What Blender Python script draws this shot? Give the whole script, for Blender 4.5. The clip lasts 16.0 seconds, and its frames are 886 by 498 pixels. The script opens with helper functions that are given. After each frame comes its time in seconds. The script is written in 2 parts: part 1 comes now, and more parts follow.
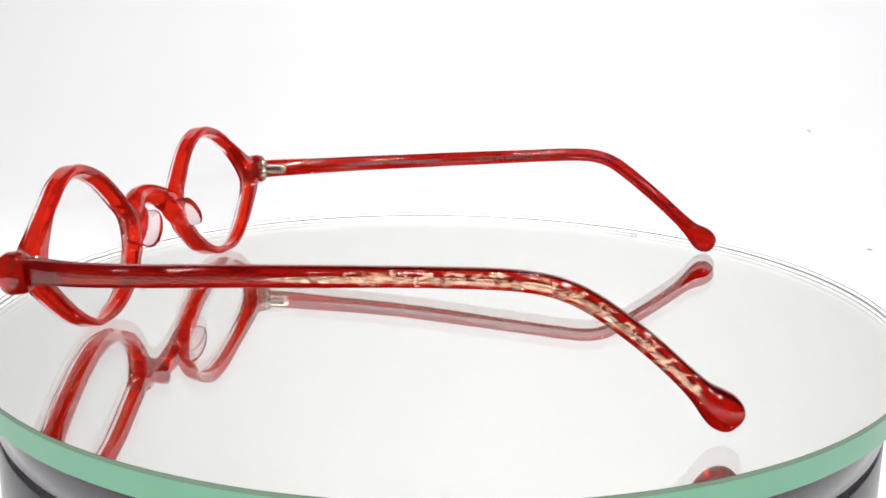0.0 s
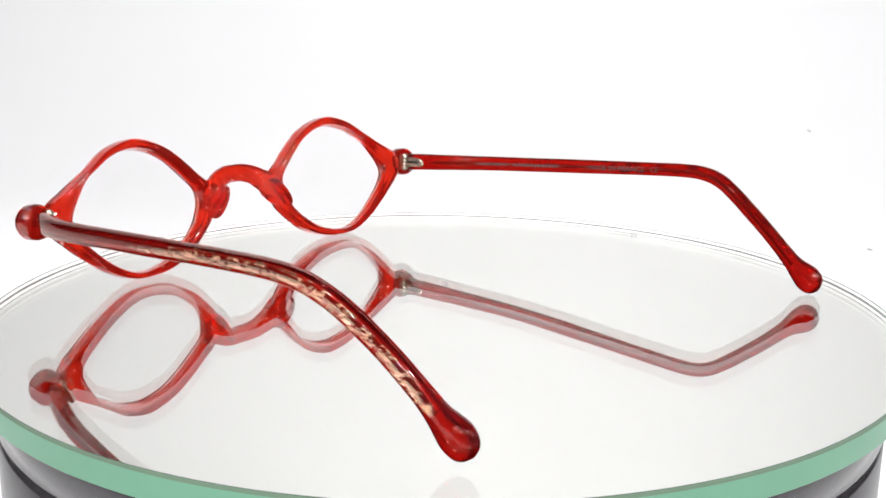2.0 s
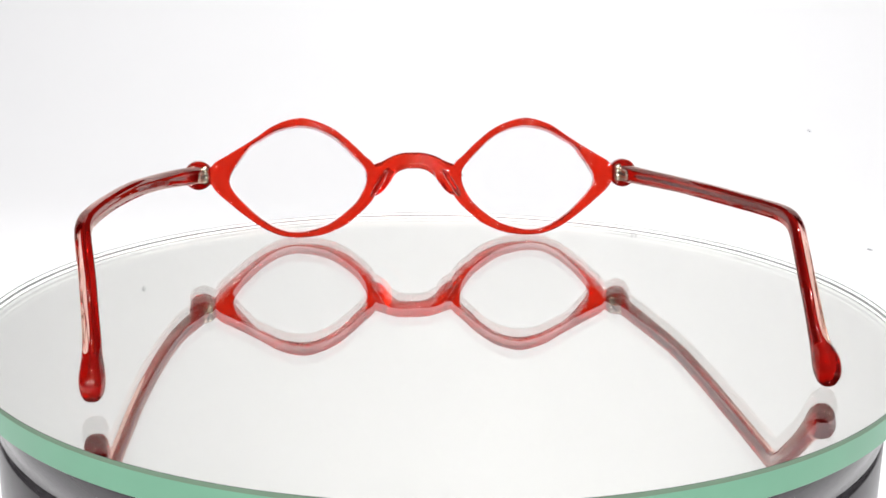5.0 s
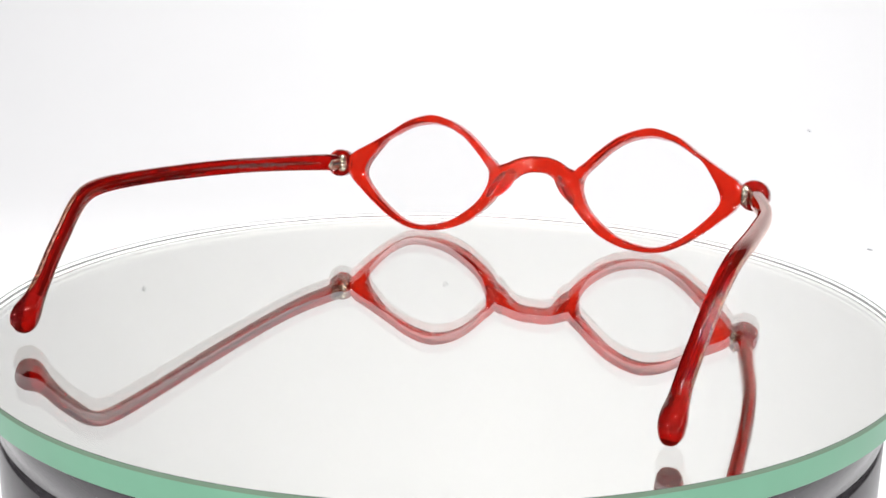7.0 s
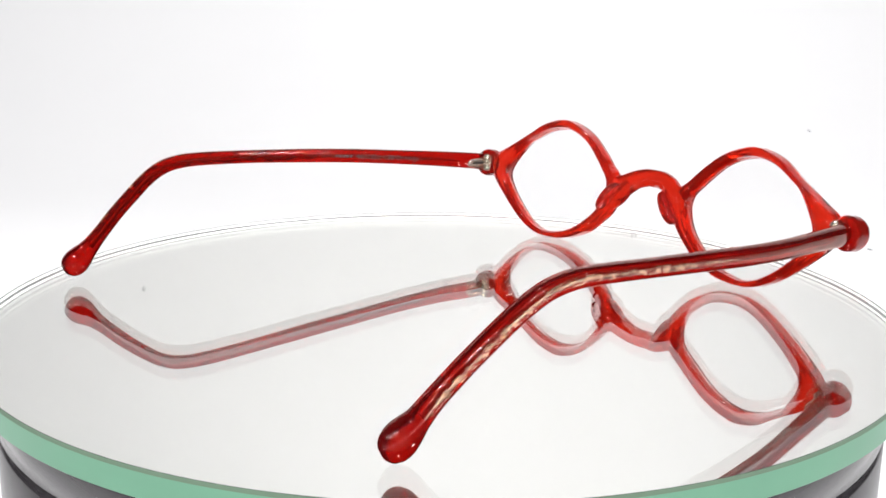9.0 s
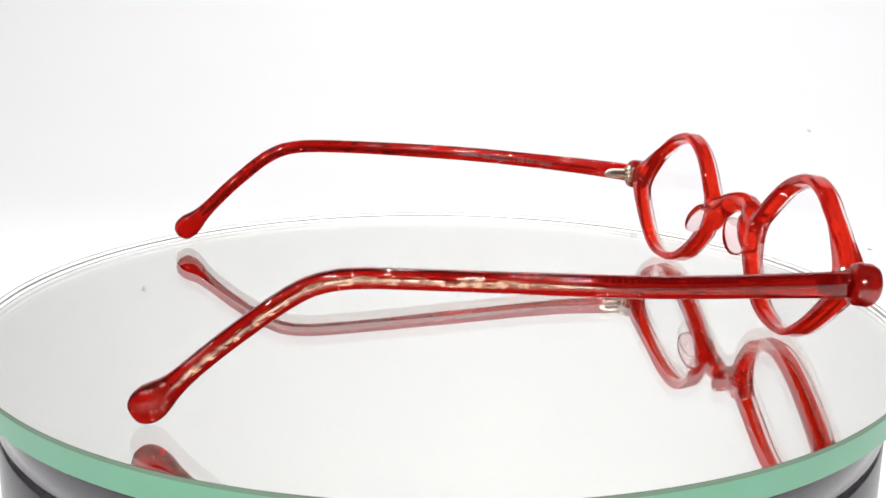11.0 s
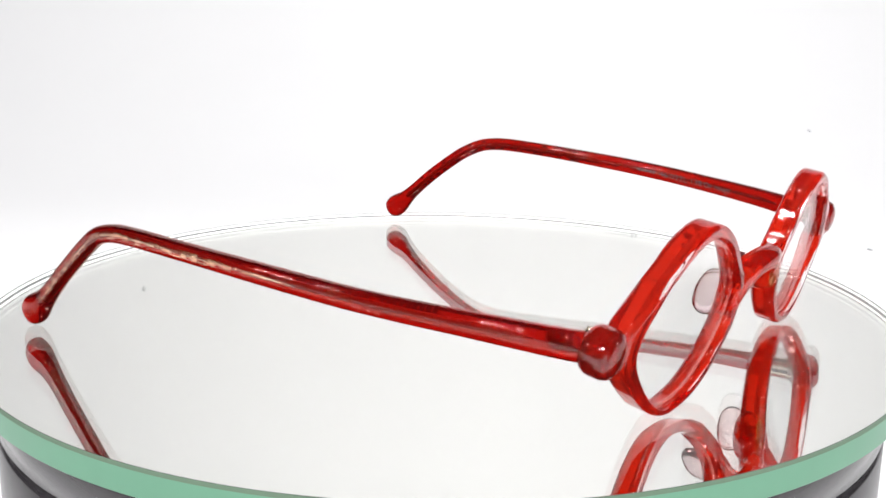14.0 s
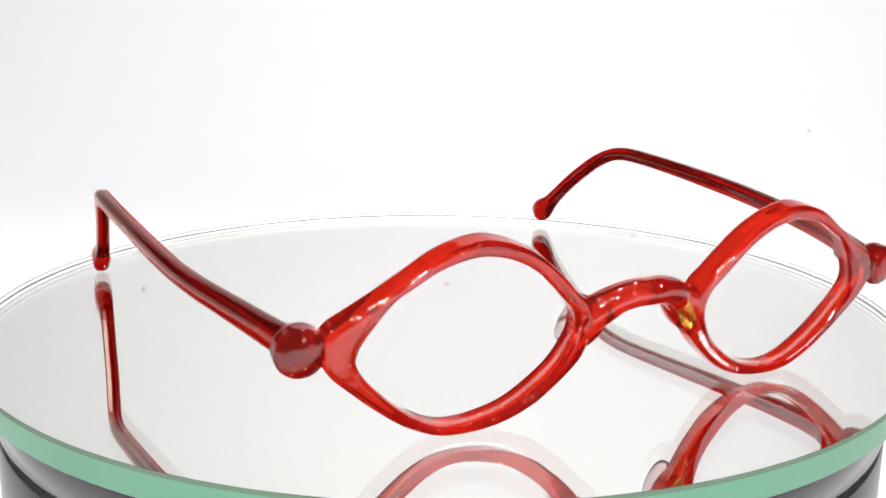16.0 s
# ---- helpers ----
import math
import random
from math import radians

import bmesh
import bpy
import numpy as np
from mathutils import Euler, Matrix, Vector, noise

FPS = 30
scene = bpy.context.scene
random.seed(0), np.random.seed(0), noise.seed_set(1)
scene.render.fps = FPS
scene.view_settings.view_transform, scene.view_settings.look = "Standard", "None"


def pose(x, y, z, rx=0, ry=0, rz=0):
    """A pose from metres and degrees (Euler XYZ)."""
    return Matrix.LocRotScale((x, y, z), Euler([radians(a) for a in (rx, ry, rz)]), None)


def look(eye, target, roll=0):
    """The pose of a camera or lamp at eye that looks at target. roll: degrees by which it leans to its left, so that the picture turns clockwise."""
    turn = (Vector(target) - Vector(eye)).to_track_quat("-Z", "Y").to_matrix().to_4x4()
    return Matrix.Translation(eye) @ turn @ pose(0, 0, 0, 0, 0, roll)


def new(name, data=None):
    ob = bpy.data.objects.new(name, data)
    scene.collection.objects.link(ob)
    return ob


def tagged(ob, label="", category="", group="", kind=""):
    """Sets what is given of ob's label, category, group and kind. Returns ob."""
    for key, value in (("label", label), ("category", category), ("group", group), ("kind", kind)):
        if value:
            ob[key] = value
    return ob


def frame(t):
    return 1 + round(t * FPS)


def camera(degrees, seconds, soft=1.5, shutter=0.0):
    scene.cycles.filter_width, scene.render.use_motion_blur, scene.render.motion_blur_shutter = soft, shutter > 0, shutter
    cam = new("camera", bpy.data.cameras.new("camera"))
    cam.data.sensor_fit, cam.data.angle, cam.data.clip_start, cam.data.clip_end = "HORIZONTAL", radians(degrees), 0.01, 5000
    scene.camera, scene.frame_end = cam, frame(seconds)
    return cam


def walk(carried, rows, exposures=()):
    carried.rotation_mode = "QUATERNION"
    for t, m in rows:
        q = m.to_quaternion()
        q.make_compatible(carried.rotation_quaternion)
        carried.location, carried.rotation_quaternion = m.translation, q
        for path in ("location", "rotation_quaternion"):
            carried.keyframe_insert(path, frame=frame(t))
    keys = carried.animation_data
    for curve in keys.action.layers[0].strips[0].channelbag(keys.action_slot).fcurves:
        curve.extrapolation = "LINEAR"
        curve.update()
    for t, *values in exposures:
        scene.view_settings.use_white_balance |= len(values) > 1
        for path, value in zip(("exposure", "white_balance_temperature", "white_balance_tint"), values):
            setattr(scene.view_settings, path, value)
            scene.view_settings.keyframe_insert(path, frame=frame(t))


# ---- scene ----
# ---- camera: stands still before the turntable ----
cam = camera(43.97, 16.0)
EYE = Vector((0.0, -0.25, 0.0733))
AIM = EYE + Vector((0.00074, 0.97198, -0.23506))
walk(cam, [(0.0, look(EYE, AIM, 0.695)), (16.0, look(EYE, AIM, 0.695))])

# ---- light: compact lamp heads and pairs of small bulbs over a white sweep, in a dim room ----
world = bpy.data.worlds.new("studio")
scene.world = world
world.use_nodes = True
world.node_tree.nodes["Background"].inputs["Color"].default_value = (1.0, 0.99, 1.0, 1)
world.node_tree.nodes["Background"].inputs["Strength"].default_value = 0.1


def lamp(name, eye, target, power, size, size_y):
    data = bpy.data.lights.new(name, "AREA")
    data.shape, data.size, data.size_y, data.energy = "RECTANGLE", size, size_y, power
    ob = new(name, data)
    ob.matrix_world = look(eye, target)
    return ob


lamp("lamp_head", (-0.30, -0.75, 0.95), (0.04, 0.15, 0), 4.7, 0.10, 0.065)
lamp("lamp_head", (0.52, -0.50, 0.90), (-0.05, 0.15, 0), 4.4, 0.09, 0.06)
lamp("lamp_head", (0.18, 0.30, 1.12), (0.06, 0.6, 0), 5.6, 0.10, 0.07)
for x, y, z in ((-0.70, -0.35, 0.45), (0.85, -0.20, 0.50), (0.0, -0.15, 1.25)):
    for side in (-0.07, 0.07):
        lamp("small_lamp", (x + side, y, z + side * 0.5), (0, 0, 0), 1.0, 0.07, 0.055)
for i in range(8):
    lamp("row_lamp", (-0.56 + 0.16 * i, -0.75, 0.46), (0, 0, 0), 1.2, 0.06, 0.055)


# ---- materials ----
def material(name):
    m = bpy.data.materials.new(name)
    m.use_nodes = True
    nt = m.node_tree
    nt.nodes.clear()
    out = nt.nodes.new("ShaderNodeOutputMaterial")
    return m, nt, out


def node(nt, kind, **values):
    n = nt.nodes.new(kind)
    for key, value in values.items():
        n.inputs[key.replace("_", " ")].default_value = value
    return n


def principled(name, color, rough, metal=0.0, grain=0.0, scale=300.0, spec=0.5, bump=0.0):
    """Plain surface with mottled tone and roughness at two sizes, and fine relief."""
    m, nt, out = material(name)
    b = node(nt, "ShaderNodeBsdfPrincipled", Metallic=metal)
    b.inputs["Specular IOR Level"].default_value = spec
    co = nt.nodes.new("ShaderNodeTexCoord")
    fine = node(nt, "ShaderNodeTexNoise", Scale=scale, Detail=4.0)
    wide = node(nt, "ShaderNodeTexNoise", Scale=scale / 12, Detail=3.0)
    add = nt.nodes.new("ShaderNodeMath")
    add.operation = "ADD"
    nt.links.new(co.outputs["Object"], fine.inputs["Vector"])
    nt.links.new(co.outputs["Object"], wide.inputs["Vector"])
    nt.links.new(fine.outputs["Fac"], add.inputs[0])
    nt.links.new(wide.outputs["Fac"], add.inputs[1])
    tone = nt.nodes.new("ShaderNodeMapRange")
    tone.inputs["From Min"].default_value, tone.inputs["From Max"].default_value = 0.6, 1.4
    tone.inputs["To Min"].default_value, tone.inputs["To Max"].default_value = 1 - grain, 1 + grain
    nt.links.new(add.outputs[0], tone.inputs["Value"])
    mul = nt.nodes.new("ShaderNodeVectorMath")
    mul.operation = "SCALE"
    mul.inputs[0].default_value = color
    nt.links.new(tone.outputs[0], mul.inputs["Scale"])
    nt.links.new(mul.outputs[0], b.inputs["Base Color"])
    rr = nt.nodes.new("ShaderNodeMath")
    rr.operation = "MULTIPLY"
    rr.inputs[1].default_value = rough
    nt.links.new(tone.outputs[0], rr.inputs[0])
    nt.links.new(rr.outputs[0], b.inputs["Roughness"])
    if bump:
        bp = node(nt, "ShaderNodeBump", Strength=bump, Distance=0.0002)
        nt.links.new(fine.outputs["Fac"], bp.inputs["Height"])
        nt.links.new(bp.outputs[0], b.inputs["Normal"])
    nt.links.new(b.outputs[0], out.inputs["Surface"])
    return m


def acetate(name, color, rough=0.03, ior=1.49, gloss=0.35, wave=0.0):
    """Polished see-through acetate: tinted glass, with untinted gloss and a faint hand-polished waviness."""
    m, nt, out = material(name)
    g = node(nt, "ShaderNodeBsdfGlass", Color=(*color, 1), Roughness=rough, IOR=ior)
    s = node(nt, "ShaderNodeBsdfGlossy", Color=(1, 1, 1, 1), Roughness=rough)
    fr = node(nt, "ShaderNodeFresnel", IOR=ior)
    k = nt.nodes.new("ShaderNodeMath")
    k.operation = "MULTIPLY"
    k.inputs[1].default_value = gloss
    mix = nt.nodes.new("ShaderNodeMixShader")
    nt.links.new(fr.outputs[0], k.inputs[0])
    nt.links.new(k.outputs[0], mix.inputs[0])
    nt.links.new(g.outputs[0], mix.inputs[1])
    nt.links.new(s.outputs[0], mix.inputs[2])
    if wave:
        co = nt.nodes.new("ShaderNodeTexCoord")
        n = node(nt, "ShaderNodeTexNoise", Scale=260.0, Detail=2.0)
        bp = node(nt, "ShaderNodeBump", Strength=wave, Distance=0.0004)
        nt.links.new(co.outputs["Object"], n.inputs["Vector"])
        nt.links.new(n.outputs["Fac"], bp.inputs["Height"])
        for b in (g, s):
            nt.links.new(bp.outputs[0], b.inputs["Normal"])
    nt.links.new(mix.outputs[0], out.inputs["Surface"])
    return m


def dyed_layer(name, clear, body, share):
    """The dyed sheet laminated inside clear acetate: lets tinted light through and scatters a little."""
    m, nt, out = material(name)
    t = node(nt, "ShaderNodeBsdfTransparent", Color=(*clear, 1))
    d = node(nt, "ShaderNodeBsdfTranslucent", Color=(*body, 1))
    e = node(nt, "ShaderNodeBsdfDiffuse", Color=(*body, 1))
    half = nt.nodes.new("ShaderNodeMixShader")
    nt.links.new(d.outputs[0], half.inputs[1])
    nt.links.new(e.outputs[0], half.inputs[2])
    co = nt.nodes.new("ShaderNodeTexCoord")
    n = node(nt, "ShaderNodeTexNoise", Scale=180.0, Detail=3.0)
    r = nt.nodes.new("ShaderNodeMapRange")
    r.inputs["To Min"].default_value, r.inputs["To Max"].default_value = share * 0.6, share * 1.4
    nt.links.new(co.outputs["Object"], n.inputs["Vector"])
    nt.links.new(n.outputs["Fac"], r.inputs["Value"])
    mix = nt.nodes.new("ShaderNodeMixShader")
    nt.links.new(r.outputs[0], mix.inputs[0])
    nt.links.new(t.outputs[0], mix.inputs[1])
    nt.links.new(half.outputs[0], mix.inputs[2])
    nt.links.new(mix.outputs[0], out.inputs["Surface"])
    return m


def flaked(name, metal, low, high, seed):
    """Pale foil broken into flakes drawn out along the temple, with gaps between them. low, high: how sharply it breaks."""
    m, nt, out = material(name)
    b = node(nt, "ShaderNodeBsdfPrincipled", Roughness=0.24, Metallic=1.0)
    t = node(nt, "ShaderNodeBsdfTransparent", Color=(1, 1, 1, 1))
    co = nt.nodes.new("ShaderNodeTexCoord")
    place = nt.nodes.new("ShaderNodeMapping")
    place.inputs["Location"].default_value = (seed, seed * 2, 0)
    place.inputs["Scale"].default_value = (1.0, 0.38, 1.0)
    n = node(nt, "ShaderNodeTexNoise", Scale=900.0, Detail=5.0, Roughness=0.7)
    tone = node(nt, "ShaderNodeTexNoise", Scale=1500.0, Detail=3.0)
    mixc = nt.nodes.new("ShaderNodeValToRGB")
    mixc.color_ramp.elements[0].position, mixc.color_ramp.elements[1].position = 0.35, 0.62
    mixc.color_ramp.elements[0].color = (metal[0] * 0.62, metal[1] * 0.5, metal[2] * 0.38, 1)
    mixc.color_ramp.elements[1].color = (*metal, 1)
    ramp = nt.nodes.new("ShaderNodeValToRGB")
    ramp.color_ramp.elements[0].position, ramp.color_ramp.elements[1].position = low, high
    mix = nt.nodes.new("ShaderNodeMixShader")
    nt.links.new(co.outputs["Object"], place.inputs["Vector"])
    nt.links.new(place.outputs[0], n.inputs["Vector"])
    nt.links.new(place.outputs[0], tone.inputs["Vector"])
    nt.links.new(tone.outputs["Fac"], mixc.inputs["Fac"])
    nt.links.new(mixc.outputs["Color"], b.inputs["Base Color"])
    nt.links.new(n.outputs["Fac"], ramp.inputs["Fac"])
    nt.links.new(ramp.outputs["Color"], mix.inputs[0])
    nt.links.new(t.outputs[0], mix.inputs[1])
    nt.links.new(b.outputs[0], mix.inputs[2])
    nt.links.new(mix.outputs[0], out.inputs["Surface"])
    return m


CLEAR = acetate("clear_acetate", (0.97, 0.95, 0.95), rough=0.012, gloss=0.2, wave=0.14)
PAD = acetate("clear_pad", (0.97, 0.88, 0.88), rough=0.03, gloss=0.0, ior=1.42)
TEMPLE = acetate("tinted_acetate", (0.975, 0.79, 0.735), rough=0.02, gloss=0.0, wave=0.05)
# darker copy of the front's red: the temples' dimness is put into the colour
DYED_DARKENED = dyed_layer("darkened_red_layer", (0.70, 0.095, 0.07), (0.27, 0.016, 0.017), 0.13)
DYED = dyed_layer("red_dyed_layer", (0.82, 0.155, 0.085), (0.60, 0.045, 0.028), 0.14)
GROUND = dyed_layer("ground_lens_edge", (0.97, 0.90, 0.88), (0.88, 0.62, 0.56), 0.22)
LENS = acetate("demo_lens", (0.985, 0.985, 0.985), rough=0.0, ior=1.12, gloss=0.0)
PLATE = acetate("float_glass", (0.99, 0.99, 0.985), rough=0.0, ior=1.52, gloss=0.0)
EDGE = principled("ground_glass_edge", (0.10, 0.235, 0.155), 0.35, 0.0, 0.06, 120, spec=0.3)
BEVEL = principled("glass_bevel", (0.10, 0.15, 0.105), 0.5, 0.0, 0.06, 120, spec=0.2)
# dark lines painted along the top and bottom of the plate's side wall
EDGE_LINE = principled("dark_edge_line", (0.03, 0.03, 0.042), 0.5, 0.0, 0.06, 120, spec=0.2)
# white paint in place of the bright internal reflection at the plate's edge
EDGE_WHITE = principled("white_edge_reflection", (0.84, 0.88, 0.86), 0.6, 0.0, 0.03, 120)
SILVER = principled("silvering", (0.945, 0.95, 0.92), 0.0, 1.0)
STEEL = principled("hinge_steel", (0.52, 0.46, 0.37), 0.25, 1.0, 0.15, 3000, bump=0.2)
# near-black: paints the shade inside the hinge leaf's slot
SLOT_SHADE = principled("slot_shade_black", (0.025, 0.022, 0.02), 0.6, 0.0, 0.2, 2000, spec=0.2)
WIRE = principled("core_wire_steel", (0.24, 0.19, 0.17), 0.35, 0.8, 0.12, 900)
FOIL = flaked("foil_band", (0.97, 0.92, 0.78), 0.44, 0.55, 0.3)
FLECKS = flaked("foil_flecks", (0.93, 0.82, 0.66), 0.53, 0.60, 1.7)
GOLD = flaked("gold_leaf", (0.92, 0.52, 0.10), 0.36, 0.62, 2.9)
INK = principled("stamped_foil", (0.07, 0.04, 0.04), 0.5, 0.0, 0.2, 2000)
BLACK = principled("black_plastic", (0.03, 0.027, 0.03), 0.2, 0.0, 0.15, 60, spec=0.5, bump=0.02)
# near-black without gloss: the shade of the drum's gap is put into the colour
GAP_SHADE = principled("gap_shade_black", (0.003, 0.003, 0.003), 0.9, 0.0, 0.2, 60, spec=0.05)
WALL = principled("dim_grey_paint", (0.05, 0.05, 0.052), 0.8, 0.0, 0.05, 6)
MARK = principled("dull_mark", (0.70, 0.70, 0.72), 0.9, 0.0, 0.1, 300)
PAPER = principled("white_paper", (0.85, 0.845, 0.855), 0.9, 0.0, 0.012, 8)

MM = 0.001


# ---- small mesh kit; shapes are written in millimetres ----
def mesh_ob(name, verts, faces, mat, parent=None, label="", smooth=True, scale=MM):
    me = bpy.data.meshes.new(name)
    me.from_pydata([tuple(c * scale for c in v) for v in verts], [], faces)
    me.update()
    if smooth:
        me.polygons.foreach_set("use_smooth", [True] * len(me.polygons))
    for x in (mat if isinstance(mat, (list, tuple)) else [mat]):
        me.materials.append(x)
    ob = new(name, me)
    ob.parent = parent
    if label:
        ob["label"] = label
    return ob


def spline(points, closed, count):
    """Catmull-Rom through the points, count samples."""
    pts = [np.array(q, float) for q in points]
    n = len(pts)
    spans = n if closed else n - 1
    res = []
    for i in range(count):
        x = i * spans / (count if closed else count - 1)
        k = min(int(x), spans - 1)
        f = x - k
        if closed:
            a, b, c, d = (pts[(k + j) % n] for j in (-1, 0, 1, 2))
        else:
            b, c = pts[k], pts[k + 1]
            a = pts[k - 1] if k else 2 * b - c
            d = pts[k + 2] if k + 2 < n else 2 * c - b
        res.append(0.5 * (2 * b + (c - a) * f + (2 * a - 5 * b + 4 * c - d) * f * f + (3 * b - a - 3 * c + d) * f ** 3))
    return res


def grid_faces(rings, around, closed_rings=False, caps=True):
    faces = []
    for i in range(rings if closed_rings else rings - 1):
        j = (i + 1) % rings
        for k in range(around):
            l = (k + 1) % around
            faces.append((i * around + k, i * around + l, j * around + l, j * around + k))
    if caps and not closed_rings:
        faces.append(tuple(range(around))[::-1])
        faces.append(tuple((rings - 1) * around + k for k in range(around)))
    return faces


def outward(verts, faces):
    """The faces turned so that their normals look out."""
    bm = bmesh.new()
    vs = [bm.verts.new(v) for v in verts]
    for f in faces:
        bm.faces.new([vs[i] for i in f])
    bmesh.ops.recalc_face_normals(bm, faces=bm.faces)
    bm.verts.index_update()
    res = [tuple(v.index for v in f.verts) for f in bm.faces]
    bm.free()
    return res


def fused(name, pieces, voxel, rounds):
    """The pieces grown into one skin: voxel remesh, then smoothing. Returns vertices and faces in millimetres."""
    verts, faces = [], []
    for v, f in pieces:
        base = len(verts)
        verts += [tuple(q) for q in v]
        faces += [tuple(i + base for i in g) for g in outward(v, f)]
    ob = mesh_ob(name, verts, faces, [], scale=1.0)
    rm = ob.modifiers.new("remesh", "REMESH")
    rm.mode, rm.voxel_size = "VOXEL", voxel
    sm = ob.modifiers.new("smooth", "SMOOTH")
    sm.factor, sm.iterations = 0.5, rounds
    dg = bpy.context.evaluated_depsgraph_get()
    me = bpy.data.meshes.new_from_object(ob.evaluated_get(dg))
    v = [tuple(q.co) for q in me.vertices]
    f = [tuple(q.vertices) for q in me.polygons]
    old = ob.data
    bpy.data.objects.remove(ob)
    bpy.data.meshes.remove(old)
    bpy.data.meshes.remove(me)
    return v, f


# ---- the studio ----
SPECKS = [((0.0050, 1.0490, 0.2829), 0.0034, 0.0034),
          ((0.2255, 1.0112, 0.2108), 0.0036, 0.0036),
          ((-0.3676, 1.0541, 0.2947), 0.0030, 0.0030),
          ((0.2499, 0.3732, -0.0750), 0.0015, 0.0030),
          ((0.3122, 0.6851, -0.0457), 0.0015, 0.0030)]


def backdrop():
    """White paper sweep: floor that curves up far behind the turntable."""
    prof = [(-0.5, -0.075), (0.5, -0.075)]
    prof += [(0.5 + 0.6 * math.sin(a), -0.075 + 0.6 * (1 - math.cos(a))) for a in np.linspace(0.08, math.pi / 2, 24)]
    prof += [(1.1, 1.1)]
    verts = [(x, y, z) for y, z in prof for x in (-1.4, 1.4)]
    faces = [(2 * i, 2 * i + 1, 2 * i + 3, 2 * i + 2) for i in range(len(prof) - 1)]
    ob = mesh_ob("backdrop", verts, faces, PAPER, scale=1.0)
    tagged(ob, "seamless white paper studio backdrop sweep", "backdrop", kind="structure")
    specks(ob)


def room():
    """Plain dim room that closes the studio round the sweep."""
    x, y0, y1, z0, z1, t = 1.9, -1.9, 1.5, -0.085, 1.9, 0.1
    for name, lo, hi in (("wall_west", (-x - t, y0, z0), (-x, y1, z1)), ("wall_east", (x, y0, z0), (x + t, y1, z1)),
                         ("wall_south", (-x - t, y0 - t, z0), (x + t, y0, z1)), ("wall_north", (-x - t, y1, z0), (x + t, y1 + t, z1)),
                         ("ceiling", (-x - t, y0 - t, z1), (x + t, y1 + t, z1 + t)), ("floor", (-x - t, y0 - t, z0 - t), (x + t, y1 + t, z0))):
        verts = [(a, b, c) for a in (lo[0], hi[0]) for b in (lo[1], hi[1]) for c in (lo[2], hi[2])]
        faces = [(0, 1, 3, 2), (4, 6, 7, 5), (0, 4, 5, 1), (2, 3, 7, 6), (0, 2, 6, 4), (1, 5, 7, 3)]
        ob = mesh_ob(name, verts, outward(verts, faces), WALL, smooth=False, scale=1.0)
        tagged(ob, "plain dim grey studio " + name.split("_")[0], name.split("_")[0], kind="structure")


def specks(backdrop_ob):
    """A few small dull marks on the paper: place, half width, half height."""
    for place, wide, tall in SPECKS:
        n, q = 14, Vector(place)
        out = Vector((0, 0.5 - q.y, 0.525 - q.z)).normalized() if q.y > 0.5 else Vector((0, 0, 1))
        flat = out.cross(Vector((0, 1, 0))).normalized()
        rise = flat.cross(out).normalized()
        ring = [q + out * 0.0006 + flat * math.cos(k) * wide * (1 + 0.25 * math.sin(3 * k)) + rise * math.sin(k) * tall for k in np.linspace(0, 2 * math.pi, n, endpoint=False)]
        top = [q + out * 0.0012 + (v - q - out * 0.0006) * 0.55 for v in ring]
        verts = [tuple(v) for v in ring + top]
        mesh_ob("mark", verts, grid_faces(2, n), MARK, backdrop_ob, "small dull mark on the paper", scale=1.0)


def lathe(prof, count):
    verts = [(r * math.cos(a), r * math.sin(a), z) for r, z in prof for a in np.linspace(0, 2 * math.pi, count, endpoint=False)]
    return verts, outward(verts, grid_faces(len(prof), count, caps=True))


def turntable():
    thing = tagged(new("turntable_base"), "black glossy plastic drum of a display turntable under the glass", "turntable")
    thing.location = (0, 0, -0.075)
    up = 75.0
    v, f = lathe([(99.0, -15.5), (99.6, -14.9), (99.6, -6.6), (98.8, -5.9), (30, -5.9)], 192)
    mesh_ob("top_ring", [(x, y, z + up) for x, y, z in v], f, BLACK, thing)
    # recessed ring, coloured as dark as the shaded gap
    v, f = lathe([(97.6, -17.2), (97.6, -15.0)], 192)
    mesh_ob("groove", [(x, y, z + up) for x, y, z in v], f, GAP_SHADE, thing, "recessed ring round the drum, the gap's shade put into its black")
    v, f = lathe([(97.0, -75.0), (99.6, -74.0), (99.6, -17.2), (99.0, -16.6)], 192)
    mesh_ob("drum", [(x, y, z + up) for x, y, z in v], f, BLACK, thing)


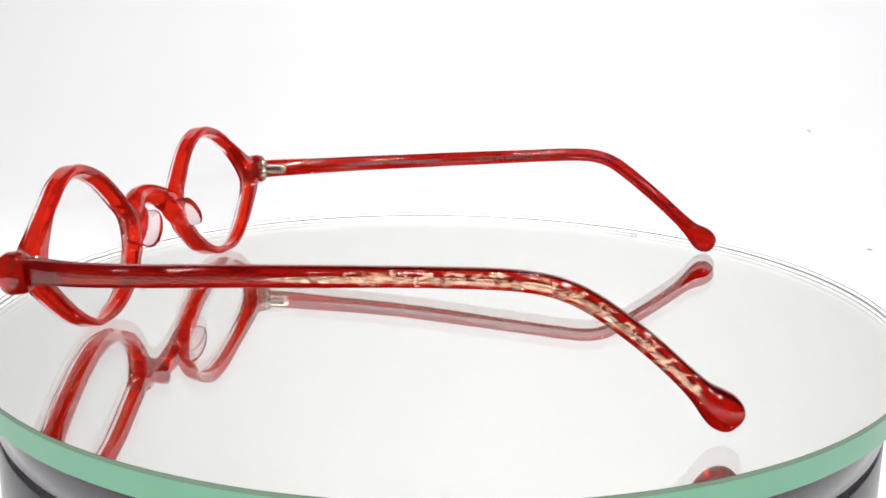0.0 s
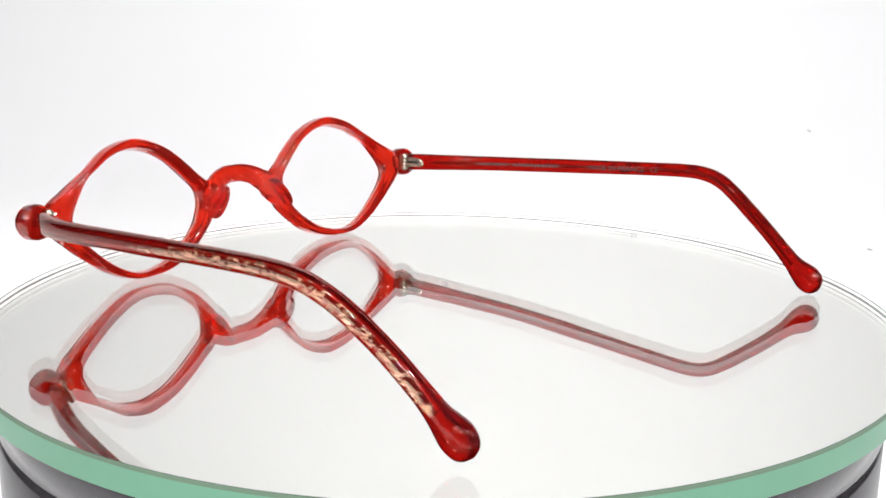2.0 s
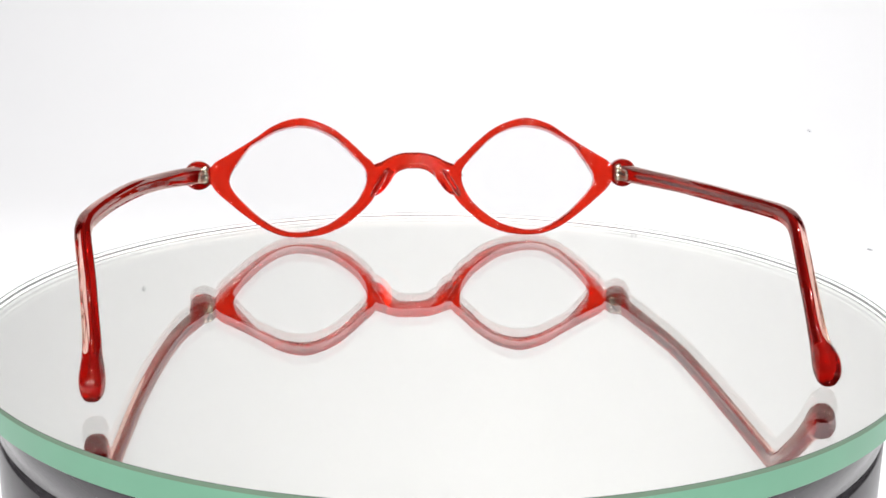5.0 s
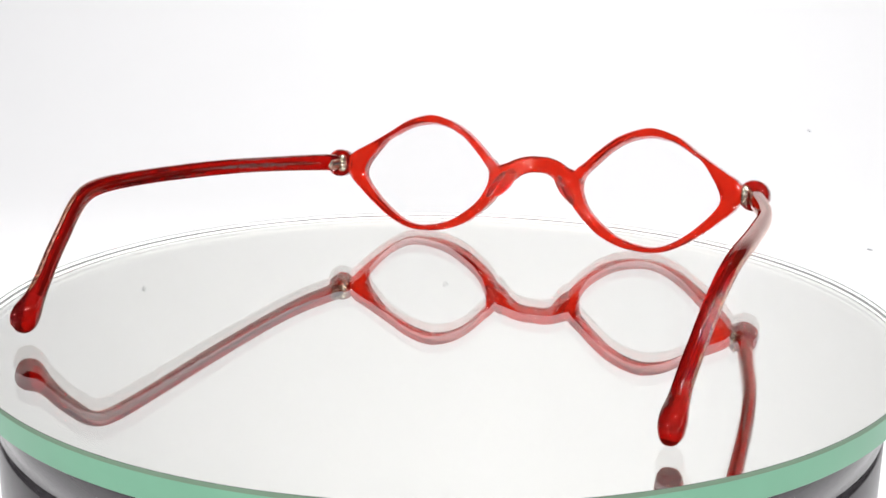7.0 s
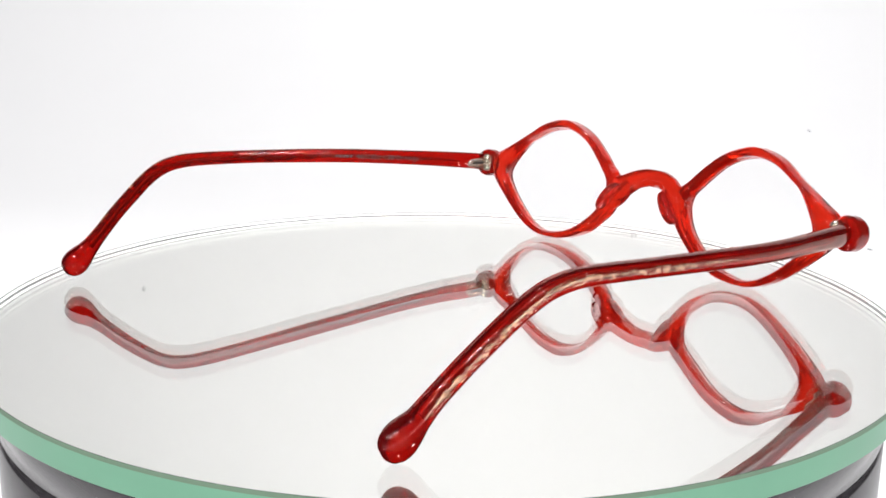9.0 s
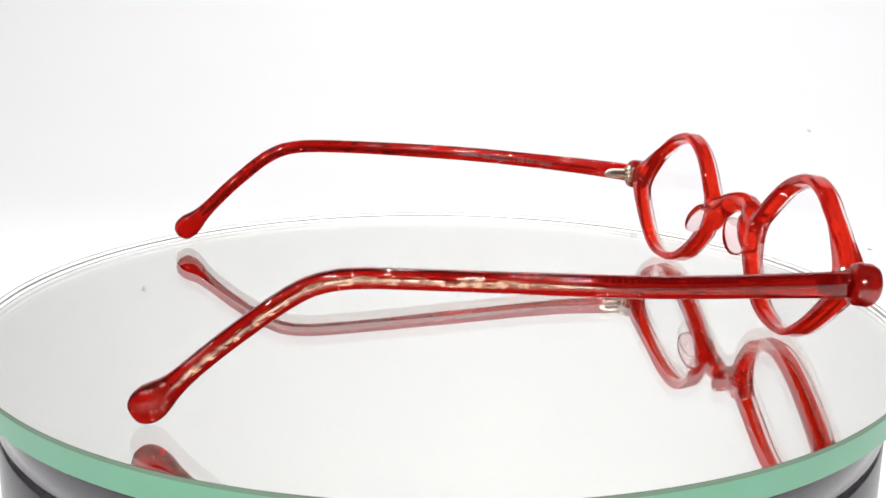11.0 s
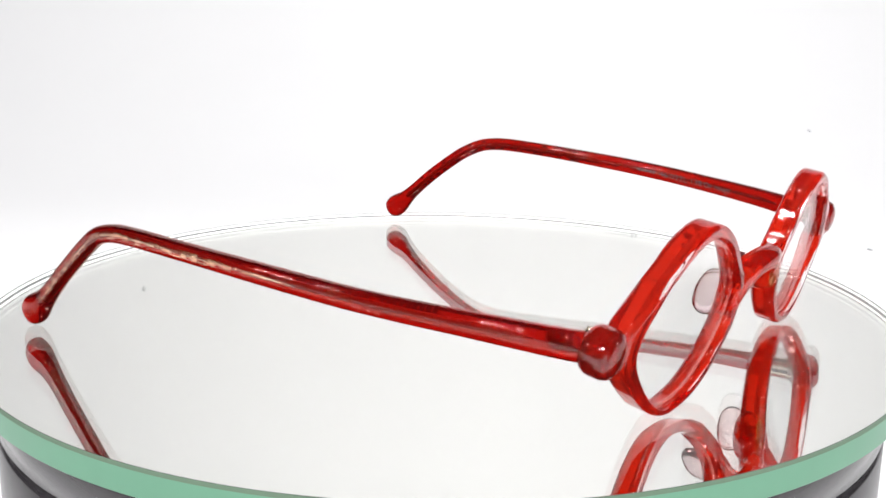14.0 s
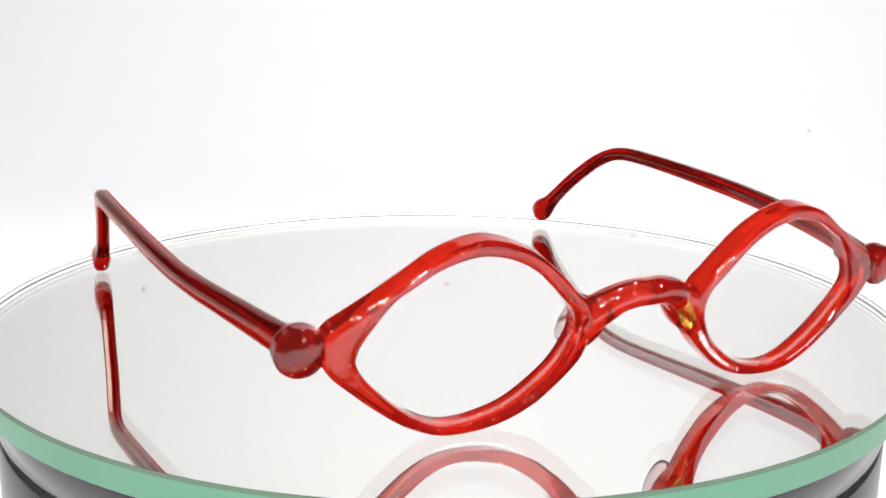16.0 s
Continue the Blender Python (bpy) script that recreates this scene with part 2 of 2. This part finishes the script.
def mirror_disc():
    thing = tagged(new("mirror_disc"), "round glass mirror plate with a green edge on a turntable", "mirror")
    r, h = 103.85, 5.4
    count = 600
    prof = [(0.01, 0), (60, 0), (r, 0), (r, -1.0), (r, -h + 1.5), (r, -h), (60, -h), (0.01, -h)]
    verts, faces = lathe(prof, count)
    plate = mesh_ob("glass_plate", verts, faces, [PLATE, SILVER, EDGE_WHITE, EDGE_LINE], thing, smooth=False)
    # side wall: painted reflection band between two dark lines
    for i, pol in enumerate(plate.data.polygons):
        pol.material_index = {2: 3, 3: 2, 4: 3, 5: 1, 6: 1}.get(i // count, 0)
    plate.data.polygons[len(faces) - 1].material_index = 1
    plate.visible_shadow = False
    # ground rim round the plate, with its bevel
    def band(name, prof, mat, label):
        verts = [(q * math.cos(a), q * math.sin(a), z) for q, z in prof for a in np.linspace(0, 2 * math.pi, count, endpoint=False)]
        mesh_ob(name, verts, outward(verts, grid_faces(len(prof), count, closed_rings=False, caps=False)
                                     + [((len(prof) - 1) * count + k, (len(prof) - 1) * count + (k + 1) % count, (k + 1) % count, k) for k in range(count)]), mat, thing, label, smooth=False)
    band("bevel", [(r + 0.06, -0.03), (r + 0.2, -0.03), (r + 0.36, -0.7), (r + 0.06, -0.7)], BEVEL, "dull ground upper edge of the glass")
    band("ground_edge", [(r + 0.06, -0.71), (r + 0.36, -0.71), (r + 0.35, -h + 0.25), (r + 0.1, -h)], EDGE, "pale green ground glass edge")
    v, f = lathe([(r - 1.5, -h - 0.05), (r - 1.5, -h - 0.35)], count)
    mesh_ob("backing_paint", v, f, BLACK, thing, "dark backing of the mirror", smooth=False)
    return thing


# ---- the spectacles ----
# X across the front, Y back along the temples, Z up; the turntable's axis is the origin.
OX, OY = 0.39, -71.1


def lean(x, y, z):
    """The front leans forward at its top and wraps slightly round the face."""
    return (x - (y + 0.8) * 0.0016 * x + OX, y - 0.8 + (17.6 - z) * 0.165 + 0.0008 * x * x + OY, z + (y + 0.8) * 0.163)


RIM_OUT = [(0, 17.0), (5, 16.2), (9.9, 14.1), (13.4, 11.6), (16.8, 8.6), (19.4, 6.0), (22, 3.6), (23.1, -0.5), (22.2, -5.6), (20.1, -8.4), (17.1, -11.2), (13.3, -14.1), (7.1, -16.6),
           (0.5, -17.35), (-5, -16.8), (-10.6, -14.3), (-16, -10.4), (-20, -7.0), (-24, -3.2), (-25.8, 0.6), (-24.5, 4.1), (-20.5, 6.6), (-16.2, 9.1), (-12.0, 11.7), (-6.5, 15.2)]
RIM_IN = [(0, 14.9), (5.6, 14.0), (10.5, 11.6), (14, 8.6), (17.3, 5.1), (19.5, 2.4), (20.0, 0.2), (19.5, -2.8), (16.7, -7.5), (11.8, -11.7), (7.1, -14.3),
          (0, -15.8), (-5.5, -14.9), (-11.3, -11.4), (-16.4, -6.6), (-19.4, -2.8), (-19.9, -0.3), (-18.5, 3), (-14.6, 8.5), (-11.3, 10.8), (-6.2, 13.6)]


def by_angle(points, count):
    """The closed outline as radius by even angles round its middle."""
    fine = spline(points, True, 600)
    ang = np.array([math.atan2(q[1], q[0]) for q in fine])
    rad = np.array([math.hypot(q[0], q[1]) for q in fine])
    order = np.argsort(ang)
    grid = np.linspace(-math.pi, math.pi, count, endpoint=False)
    r = np.interp(grid, ang[order], rad[order], period=2 * math.pi)
    return [(r[i] * math.cos(a), r[i] * math.sin(a)) for i, a in enumerate(grid)]


def rim_piece(side, front, back, inset, edge):
    """One rim: a rounded band between the lens opening and the outer outline. side: +1 or -1."""
    n = 160
    outer, inner = by_angle(RIM_OUT, n), by_angle(RIM_IN, n)
    verts = []
    for (xo, zo), (xi, zi) in zip(outer, inner):
        lo, li = math.hypot(xo, zo), math.hypot(xi, zi)
        ro, ri = 1 - inset / lo, 1 + inset / li
        cut = 0.8 * max(0.0, min(1.0, 0.5 + zi / 12))
        for f, y in ((0, front + edge), (edge / 3, front), (1 - edge / 3, front), (1, front + edge),
                     (1, back - edge), (1 - edge / 3, back), (edge / 3, back), (0, back - edge)):
            rf = ri - cut / li * (back - y) / 5.0
            x = xi * rf + (xo * ro - xi * rf) * f
            z = zi * rf + (zo * ro - zi * rf) * f
            verts.append(lean(side * (34.0 - x), y, z + 17.6))
    return verts, grid_faces(n, 8, closed_rings=True)


def tube(path, count, around=20, power=2.0):
    """A swept bar. path rows: x, y, z, half width, half height; the section is a rounded box or ellipse across the path."""
    rows = spline(path, False, count)
    verts = []
    for i, q in enumerate(rows):
        a, b = rows[max(i - 1, 0)], rows[min(i + 1, count - 1)]
        way = Vector(b[:3] - a[:3]).normalized()
        over = Vector((0, 0, 1)) if abs(way.z) < 0.95 else Vector((0, 1, 0))
        flat = way.cross(over).normalized()
        rise = flat.cross(way).normalized()
        for k in range(around):
            t = 2 * math.pi * k / around
            c, s = math.cos(t), math.sin(t)
            x = math.copysign(abs(c) ** (2 / power), c) * q[3]
            y = math.copysign(abs(s) ** (2 / power), s) * q[4]
            verts.append(tuple(Vector(q[:3]) + flat * x + rise * y))
    return verts, grid_faces(count, around)


def puck(cx, cz, radius, front, back, edge):
    """A round button with its axis along Y and a slightly domed front."""
    prof = [(0.05, front - 0.75), (radius * 0.4, front - 0.6), (radius * 0.7, front - 0.25), (radius - edge * 0.8, front + 0.05), (radius - edge * 0.3, front + edge * 0.3), (radius, front + edge),
            (radius, back - edge), (radius - edge * 0.3, back - edge * 0.3), (radius - edge, back), (0.05, back)]
    n = 40
    verts = [lean(cx + r * math.cos(a), y, cz + r * math.sin(a)) for r, y in prof for a in np.linspace(0, 2 * math.pi, n, endpoint=False)]
    return verts, grid_faces(len(prof), n)


def front_pieces(front, back, inset):
    pieces = []
    for side in (1, -1):
        pieces.append(rim_piece(side, front, back, inset, 0.7))
        pieces.append(puck(side * 62.5, 18.7, 4.15 - inset, front - 0.2, back - 0.2, 1.3))
    half = (back - front) / 2
    mid = (back + front) / 2 - 0.3
    path = [(-12.5, mid, 16.0, half * 0.95, 2.7 - inset), (-10.6, mid, 18.1, half * 1.05, 3.2 - inset), (-8.2, mid - 0.2, 19.4, half * 1.06, 2.95 - inset),
            (-5.6, mid - 0.9, 21.1, half * 1.04, 2.6 - inset), (-2.6, mid - 1.6, 22.05, half * 1.0, 2.5 - inset), (0, mid - 1.9, 22.15, half * 1.0, 2.45 - inset)]
    path += [(-x, y, z, w, h) for x, y, z, w, h in path[-2::-1]]
    v, f = tube([(*lean(x, y, z), w, h) for x, y, z, w, h in path], 60)
    pieces.append((v, f))
    for side in (1, -1):
        pieces.append(egg((side * 9.2, mid + 0.9, 16.4), (side * 0.60, -0.80), 5.2 - inset, half * 1.1, 2.0 - inset))
    return pieces


def temple_path(side):
    """Rows along one temple: place, half thickness, half height. The one at +1 is bent a little higher and wider."""
    if side > 0:
        line = [(62.7, 4.4, 19.2), (64, 8, 19.7), (67, 16, 20.5), (69.2, 25, 21.4), (70.8, 35, 22.4), (72, 45, 23.4), (72.9, 55, 24.25), (73.4, 65, 25.0),
                (73.7, 75, 25.7), (73.9, 85, 26.3), (74, 95, 26.7), (74, 101, 26.55), (73.6, 106, 25.6), (72.5, 111, 23.2), (71.2, 116, 19.6),
                (70.1, 121, 15.6), (69, 126, 11.0), (68.5, 129, 8.2), (68.2, 131, 6.45), (68, 132.6, 5.15), (67.9, 134.2, 3.95), (67.8, 135.3, 3.1), (67.8, 135.8, 2.7)]
    else:
        line = [(62.6, 4.4, 18.9), (63.7, 8, 19.2), (65.2, 16, 19.75), (66.9, 25, 20.4), (68.7, 35, 21.1), (69.9, 45, 21.8), (70.6, 55, 22.6), (71, 65, 23.4),
                (71.3, 75, 24.2), (71.6, 85, 25.0), (71.7, 95, 25.7), (71.4, 101, 25.6), (70.7, 106, 24.3), (69.7, 111, 21.3), (68.8, 116, 17.6),
                (68, 121, 13.7), (67.2, 126, 9.45), (66.9, 129, 6.8), (66.8, 131, 5.2), (66.7, 132.6, 4.0), (66.6, 134.2, 2.8), (66.6, 135.3, 1.95), (66.6, 135.8, 1.6)]
    size = [(1.9, 2.55), (1.85, 2.5), (1.75, 2.35), (1.65, 2.2), (1.6, 2.1), (1.55, 2.05), (1.5, 2.0), (1.5, 1.95), (1.5, 1.85), (1.5, 1.8), (1.5, 1.8), (1.5, 1.8),
            (1.5, 1.8), (1.5, 1.8), (1.5, 1.8), (1.5, 1.8), (1.55, 1.85), (1.7, 2.2), (2.0, 2.9), (2.1, 3.3), (1.9, 3.0), (1.3, 2.0), (0.3, 0.5)]
    return [(side * x + OX, y + OY, z, w * 1.07, h) for (x, y, z), (w, h) in zip(line, size)]


def on_temple(side, y, rise):
    """The point of the temple's inner face at y along it, that much above its middle line."""
    path = spline(temple_path(side)[:12], False, 200)
    ys = [q[1] for q in path]
    x, z, w, h = (np.interp(y + OY, ys, [q[k] for q in path]) for k in (0, 2, 3, 4))
    depth = w * max(1 - (abs(rise) / h) ** 2.6, 0) ** (1 / 2.6) + 0.03
    return (x - side * depth, y + OY, z + rise)


def stamp(side, start, end, text, height, temple):
    """Foil-stamped writing on the temple's inner face from start to end; None makes a plain bar."""
    if text is None:
        n = max(3, round(abs(end - start) / 1.15))
        flat = [((i + d) / n, r) for i in range(n) for d in (0.12, 0.80) for r in (-0.36, 0.36)]
        faces = [(4 * i, 4 * i + 2, 4 * i + 3, 4 * i + 1) for i in range(n)]
    elif text == "box":
        ring = [(0, -0.5), (1, -0.5), (1, 0.5), (0, 0.5), (0.16, -0.34), (0.84, -0.34), (0.84, 0.34), (0.16, 0.34)]
        flat, faces = ring, [(i, (i + 1) % 4, 4 + (i + 1) % 4, 4 + i) for i in range(4)]
    else:
        cu = bpy.data.curves.new("writing", "FONT")
        cu.body, cu.resolution_u = text, 3
        ob = new("writing", cu)
        me = bpy.data.meshes.new_from_object(ob.evaluated_get(bpy.context.evaluated_depsgraph_get()))
        bpy.data.objects.remove(ob)
        xs = [v.co.x for v in me.vertices]
        lo, hi = min(xs), max(xs)
        flat = [((v.co.x - lo) / (hi - lo), v.co.y / 0.7 - 0.5) for v in me.vertices]
        faces = [tuple(p.vertices) for p in me.polygons]
        bpy.data.meshes.remove(me)
        bpy.data.curves.remove(cu)
    verts = [on_temple(side, start + f * (end - start), r * height) for f, r in flat]
    mesh_ob("stamped_bar" if text is None else "stamped_writing", verts, faces, INK, temple, "grey foil-stamped writing", smooth=False)


def egg(center, long_way, half_long, half_back, half_thick, power=2.4):
    """A flattened lump: long along long_way in the front's plane, deep along Y."""
    l = Vector((long_way[0], 0, long_way[1])).normalized()
    t = Vector((-l.z, 0, l.x))
    rows, around = 20, 28
    verts = []
    for i in range(rows):
        a = math.pi * (i + 0.5) / rows
        for k in range(around):
            b = 2 * math.pi * k / around
            c, s = math.cos(b), math.sin(b)
            ring = math.sin(a) ** 0.8
            q = (Vector(center) + l * (-math.cos(a) * half_long) + Vector((0, 1, 0)) * (math.copysign(abs(c) ** (2 / power), c) * half_back * ring)
                 + t * (math.copysign(abs(s) ** (2 / power), s) * half_thick * ring))
            verts.append(lean(*q))
    faces = grid_faces(rows, around)
    return verts, outward(verts, faces)


def spectacles():
    thing = tagged(new("spectacles"), "small translucent red spectacles with diamond-shaped lenses on a mirror", "spectacles")
    v, f = fused("front", front_pieces(-3.3, 1.7, 0.0), 0.16, 5)
    front = mesh_ob("front", v, f, CLEAR, thing, "clear acetate front laminated over a red layer")
    v, f = fused("dyed_layer", front_pieces(-2.25, 1.5, 0.1), 0.16, 5)
    mesh_ob("dyed_layer", v, f, DYED, front, "red dyed middle layer")
    v, f = egg((9.7, -2.7, 16.4), (0.60, -0.80), 3.8, 0.12, 1.6)
    mesh_ob("gold_leaf", v, f, GOLD, front, "fleck of gold leaf by the bridge")
    for side in (-1, 1):
        v, f = puck(side * 62.5, 18.6, 3.3, -1.7, 1.1, 0.8)
        mesh_ob("knob_core", v, outward(v, f), DYED_DARKENED, front, "darker red core of the end knob")
        # lens
        n = 96
        rim = [(x * 1.01, z * 1.01) for x, z in by_angle(RIM_IN, n)]
        rings = [(0.0, 0.0), (0.5, 0.0), (0.97, 0.0), (1.0, 0.3), (1.0, 0.9), (0.97, 1.2), (0.5, 1.2), (0.0, 1.2)]
        verts = [lean(side * (34 - max(k, 0.002) * x), y - 1.9, 17.6 + max(k, 0.002) * z) for k, y in rings for x, z in rim]
        lf = grid_faces(len(rings), n)
        lens = mesh_ob("lens", verts, outward(verts, lf), LENS, thing, "clear flat demo lens", smooth=False)
        # ground rim of the lens, let into the groove of the front
        ring = [(0.992, -1.9), (1.018, -1.6), (1.018, -1.1), (0.992, -0.7)]
        verts = [lean(side * (34 - k * x), y, 17.6 + k * z) for x, z in by_angle(RIM_IN, n) for k, y in ring]
        mesh_ob("lens_edge", verts, outward(verts, grid_faces(n, 4, closed_rings=True)), GROUND, lens, "pale ground edge of the lens")
        # nose pad, splayed back from the bridge's foot
        v, f = egg((side * 10.7, 3.5, 15.6), (side * 0.54, -0.84), 4.7, 3.0, 1.0)
        mesh_ob("nose_pad", v, f, PAD, thing, "clear rounded acetate nose pad")
        # temple with its core wire
        path = temple_path(side)
        verts, faces = tube(path, 140, 24, 2.6)
        temple = mesh_ob("temple", verts, outward(verts, faces), TEMPLE, thing, "translucent red acetate temple with rounded tip")
        layer = []
        for i, (x, y, z, w, h) in enumerate(path):
            full = max(0.0, min(1.0, max((52 - (y - OY)) / 18, ((y - OY) - 128) / 4)))
            share = 0.55 + 0.38 * full
            layer.append((x - side * w * (0.95 - share), y, z, w * share, h * 0.95))
        layer[0] = (path[0][0], path[0][1] + 0.1, *layer[0][2:])
        layer[-1] = (path[-1][0], path[-1][1] - 0.15, path[-1][2] + 0.12, 0.2, 0.35)
        verts, faces = tube(layer, 140, 24, 2.6)
        mesh_ob("dyed_layer", verts, outward(verts, faces), DYED_DARKENED, temple, "red dyed inner layer")
        wire = [(x - side * w * 0.1, y, z, 0.2, 0.45) for x, y, z, w, h in path[1:-5]]
        wire[0] = (wire[0][0] + side * 0.6, wire[0][1] + 4.0, wire[0][2] + 0.2, 0.04, 0.08)
        verts, faces = tube(wire, 110, 10, 4.0)
        mesh_ob("core_wire", verts, outward(verts, faces), WIRE, temple, "flat metal core wire inside the temple")
        # pale foil beside the wire: a broken band with loose flecks round it
        for name, mat, first, out, drop, tall, label in (("foil_band", FOIL, 6, 0.56, 0.16, 0.30, "flaking pale foil beside the wire"),
                                                         ("foil_flecks", FLECKS, 7, 0.66, 0.0, 0.78, "loose pale foil flecks")):
            if side < 0:
                tall, drop = tall * 0.5, 0.05
            foil = [(x + side * w * out, y, z - drop * h, 0.05, h * tall) for x, y, z, w, h in path[first:-5]]
            foil[0] = (*foil[0][:4], foil[0][4] * 0.3)
            foil[-1] = (*foil[-1][:4], foil[-1][4] * 0.5)
            verts, faces = tube(foil, 90, 8, 4.0)
            mesh_ob(name, verts, outward(verts, faces), mat, temple, label)
        if side < 0:
            stamp(side, 28.7, 39.4, None, 1.1, temple)
            stamp(side, 40.8, 56.3, None, 1.1, temple)
            stamp(side, 66.2, 83.7, "MADE IN FRANCE", 1.4, temple)
            stamp(side, 85.6, 87.8, "CE", 1.4, temple)
        else:
            stamp(side, 53.7, 47.8, None, 1.1, temple)
            stamp(side, 46.9, 44.2, "46", 1.5, temple)
            stamp(side, 43.6, 42.4, "box", 1.2, temple)
            stamp(side, 42.0, 39.8, "22", 1.5, temple)
            stamp(side, 39.4, 34.1, "L 138", 1.5, temple)
            stamp(side, 33.4, 25.8, "Or rouge", 1.5, temple)
        # hinge
        hinge = new("hinge")
        hinge.parent = thing
        hinge["label"] = "small metal barrel hinge"
        bar = [(side * 60.6 + OX, 1.2 + OY, 19.2, 1.0, 2.0), (side * 60.7 + OX, 3.6 + OY, 19.2, 1.1, 2.0)]
        verts, faces = tube(bar, 6, 16, 5.0)
        mesh_ob("front_leaf", verts, outward(verts, faces), STEEL, hinge)
        bar = [(side * 60.85 + OX, 5.0 + OY, 19.2, 0.38, 1.45), (side * 61.25 + OX, 9.2 + OY, 19.3, 0.38, 1.4), (side * 61.4 + OX, 10.5 + OY, 19.3, 0.35, 1.0), (side * 61.45 + OX, 11.2 + OY, 19.4, 0.2, 0.4)]
        verts, faces = tube(bar, 12, 16, 4.0)
        mesh_ob("temple_leaf", verts, outward(verts, faces), STEEL, hinge)
        # dark strip laid on the leaf for the shade in its slot
        bar = [(side * 60.32 + OX, 5.6 + OY, 19.35, 0.1, 0.42), (side * 60.82 + OX, 9.6 + OY, 19.45, 0.1, 0.42)]
        verts, faces = tube(bar, 8, 12, 3.0)
        mesh_ob("slot", verts, outward(verts, faces), SLOT_SHADE, hinge, "slot of the hinge leaf, its shade put into a dark strip")
        pin = [(side * 60.5 + OX + q * math.cos(a), 4.3 + OY + q * math.sin(a), z) for q, z in ((0.05, 16.7), (0.55, 16.7), (0.7, 16.85), (0.7, 21.6), (0.55, 21.75), (0.05, 21.75)) for a in np.linspace(0, 2 * math.pi, 16, endpoint=False)]
        mesh_ob("pin", pin, outward(pin, grid_faces(6, 16)), STEEL, hinge)
        for z in (17.5, 18.6, 19.7, 20.8):
            verts = [(side * 60.5 + OX + r * math.cos(a), 4.3 + OY + r * math.sin(a), zz) for r, zz in
                     ((0.05, z - 0.48), (1.0, z - 0.48), (1.15, z - 0.33), (1.15, z + 0.33), (1.0, z + 0.48), (0.05, z + 0.48)) for a in np.linspace(0, 2 * math.pi, 20, endpoint=False)]
            mesh_ob("knuckle", verts, outward(verts, grid_faces(6, 20)), STEEL, hinge)
    return thing


def let_light_in(thing):
    """Clear shells throw no shadow on the dyed layers inside them."""
    for ob in thing.children_recursive:
        if ob.type == "MESH" and ob.data.materials[0] in (CLEAR, TEMPLE, LENS, PAD):
            ob.visible_shadow = False


room()
backdrop()
turntable()
disc = mirror_disc()
glasses = spectacles()
let_light_in(glasses)


def motions():
    rate = 14.3948
    walk(disc, [(t, pose(0, 0, 0, 0, 0, -rate * t)) for t in range(17)])
    walk(glasses, [(t, pose(0, 0, 0, 0, 0, -101.507 - rate * t)) for t in range(17)])


motions()
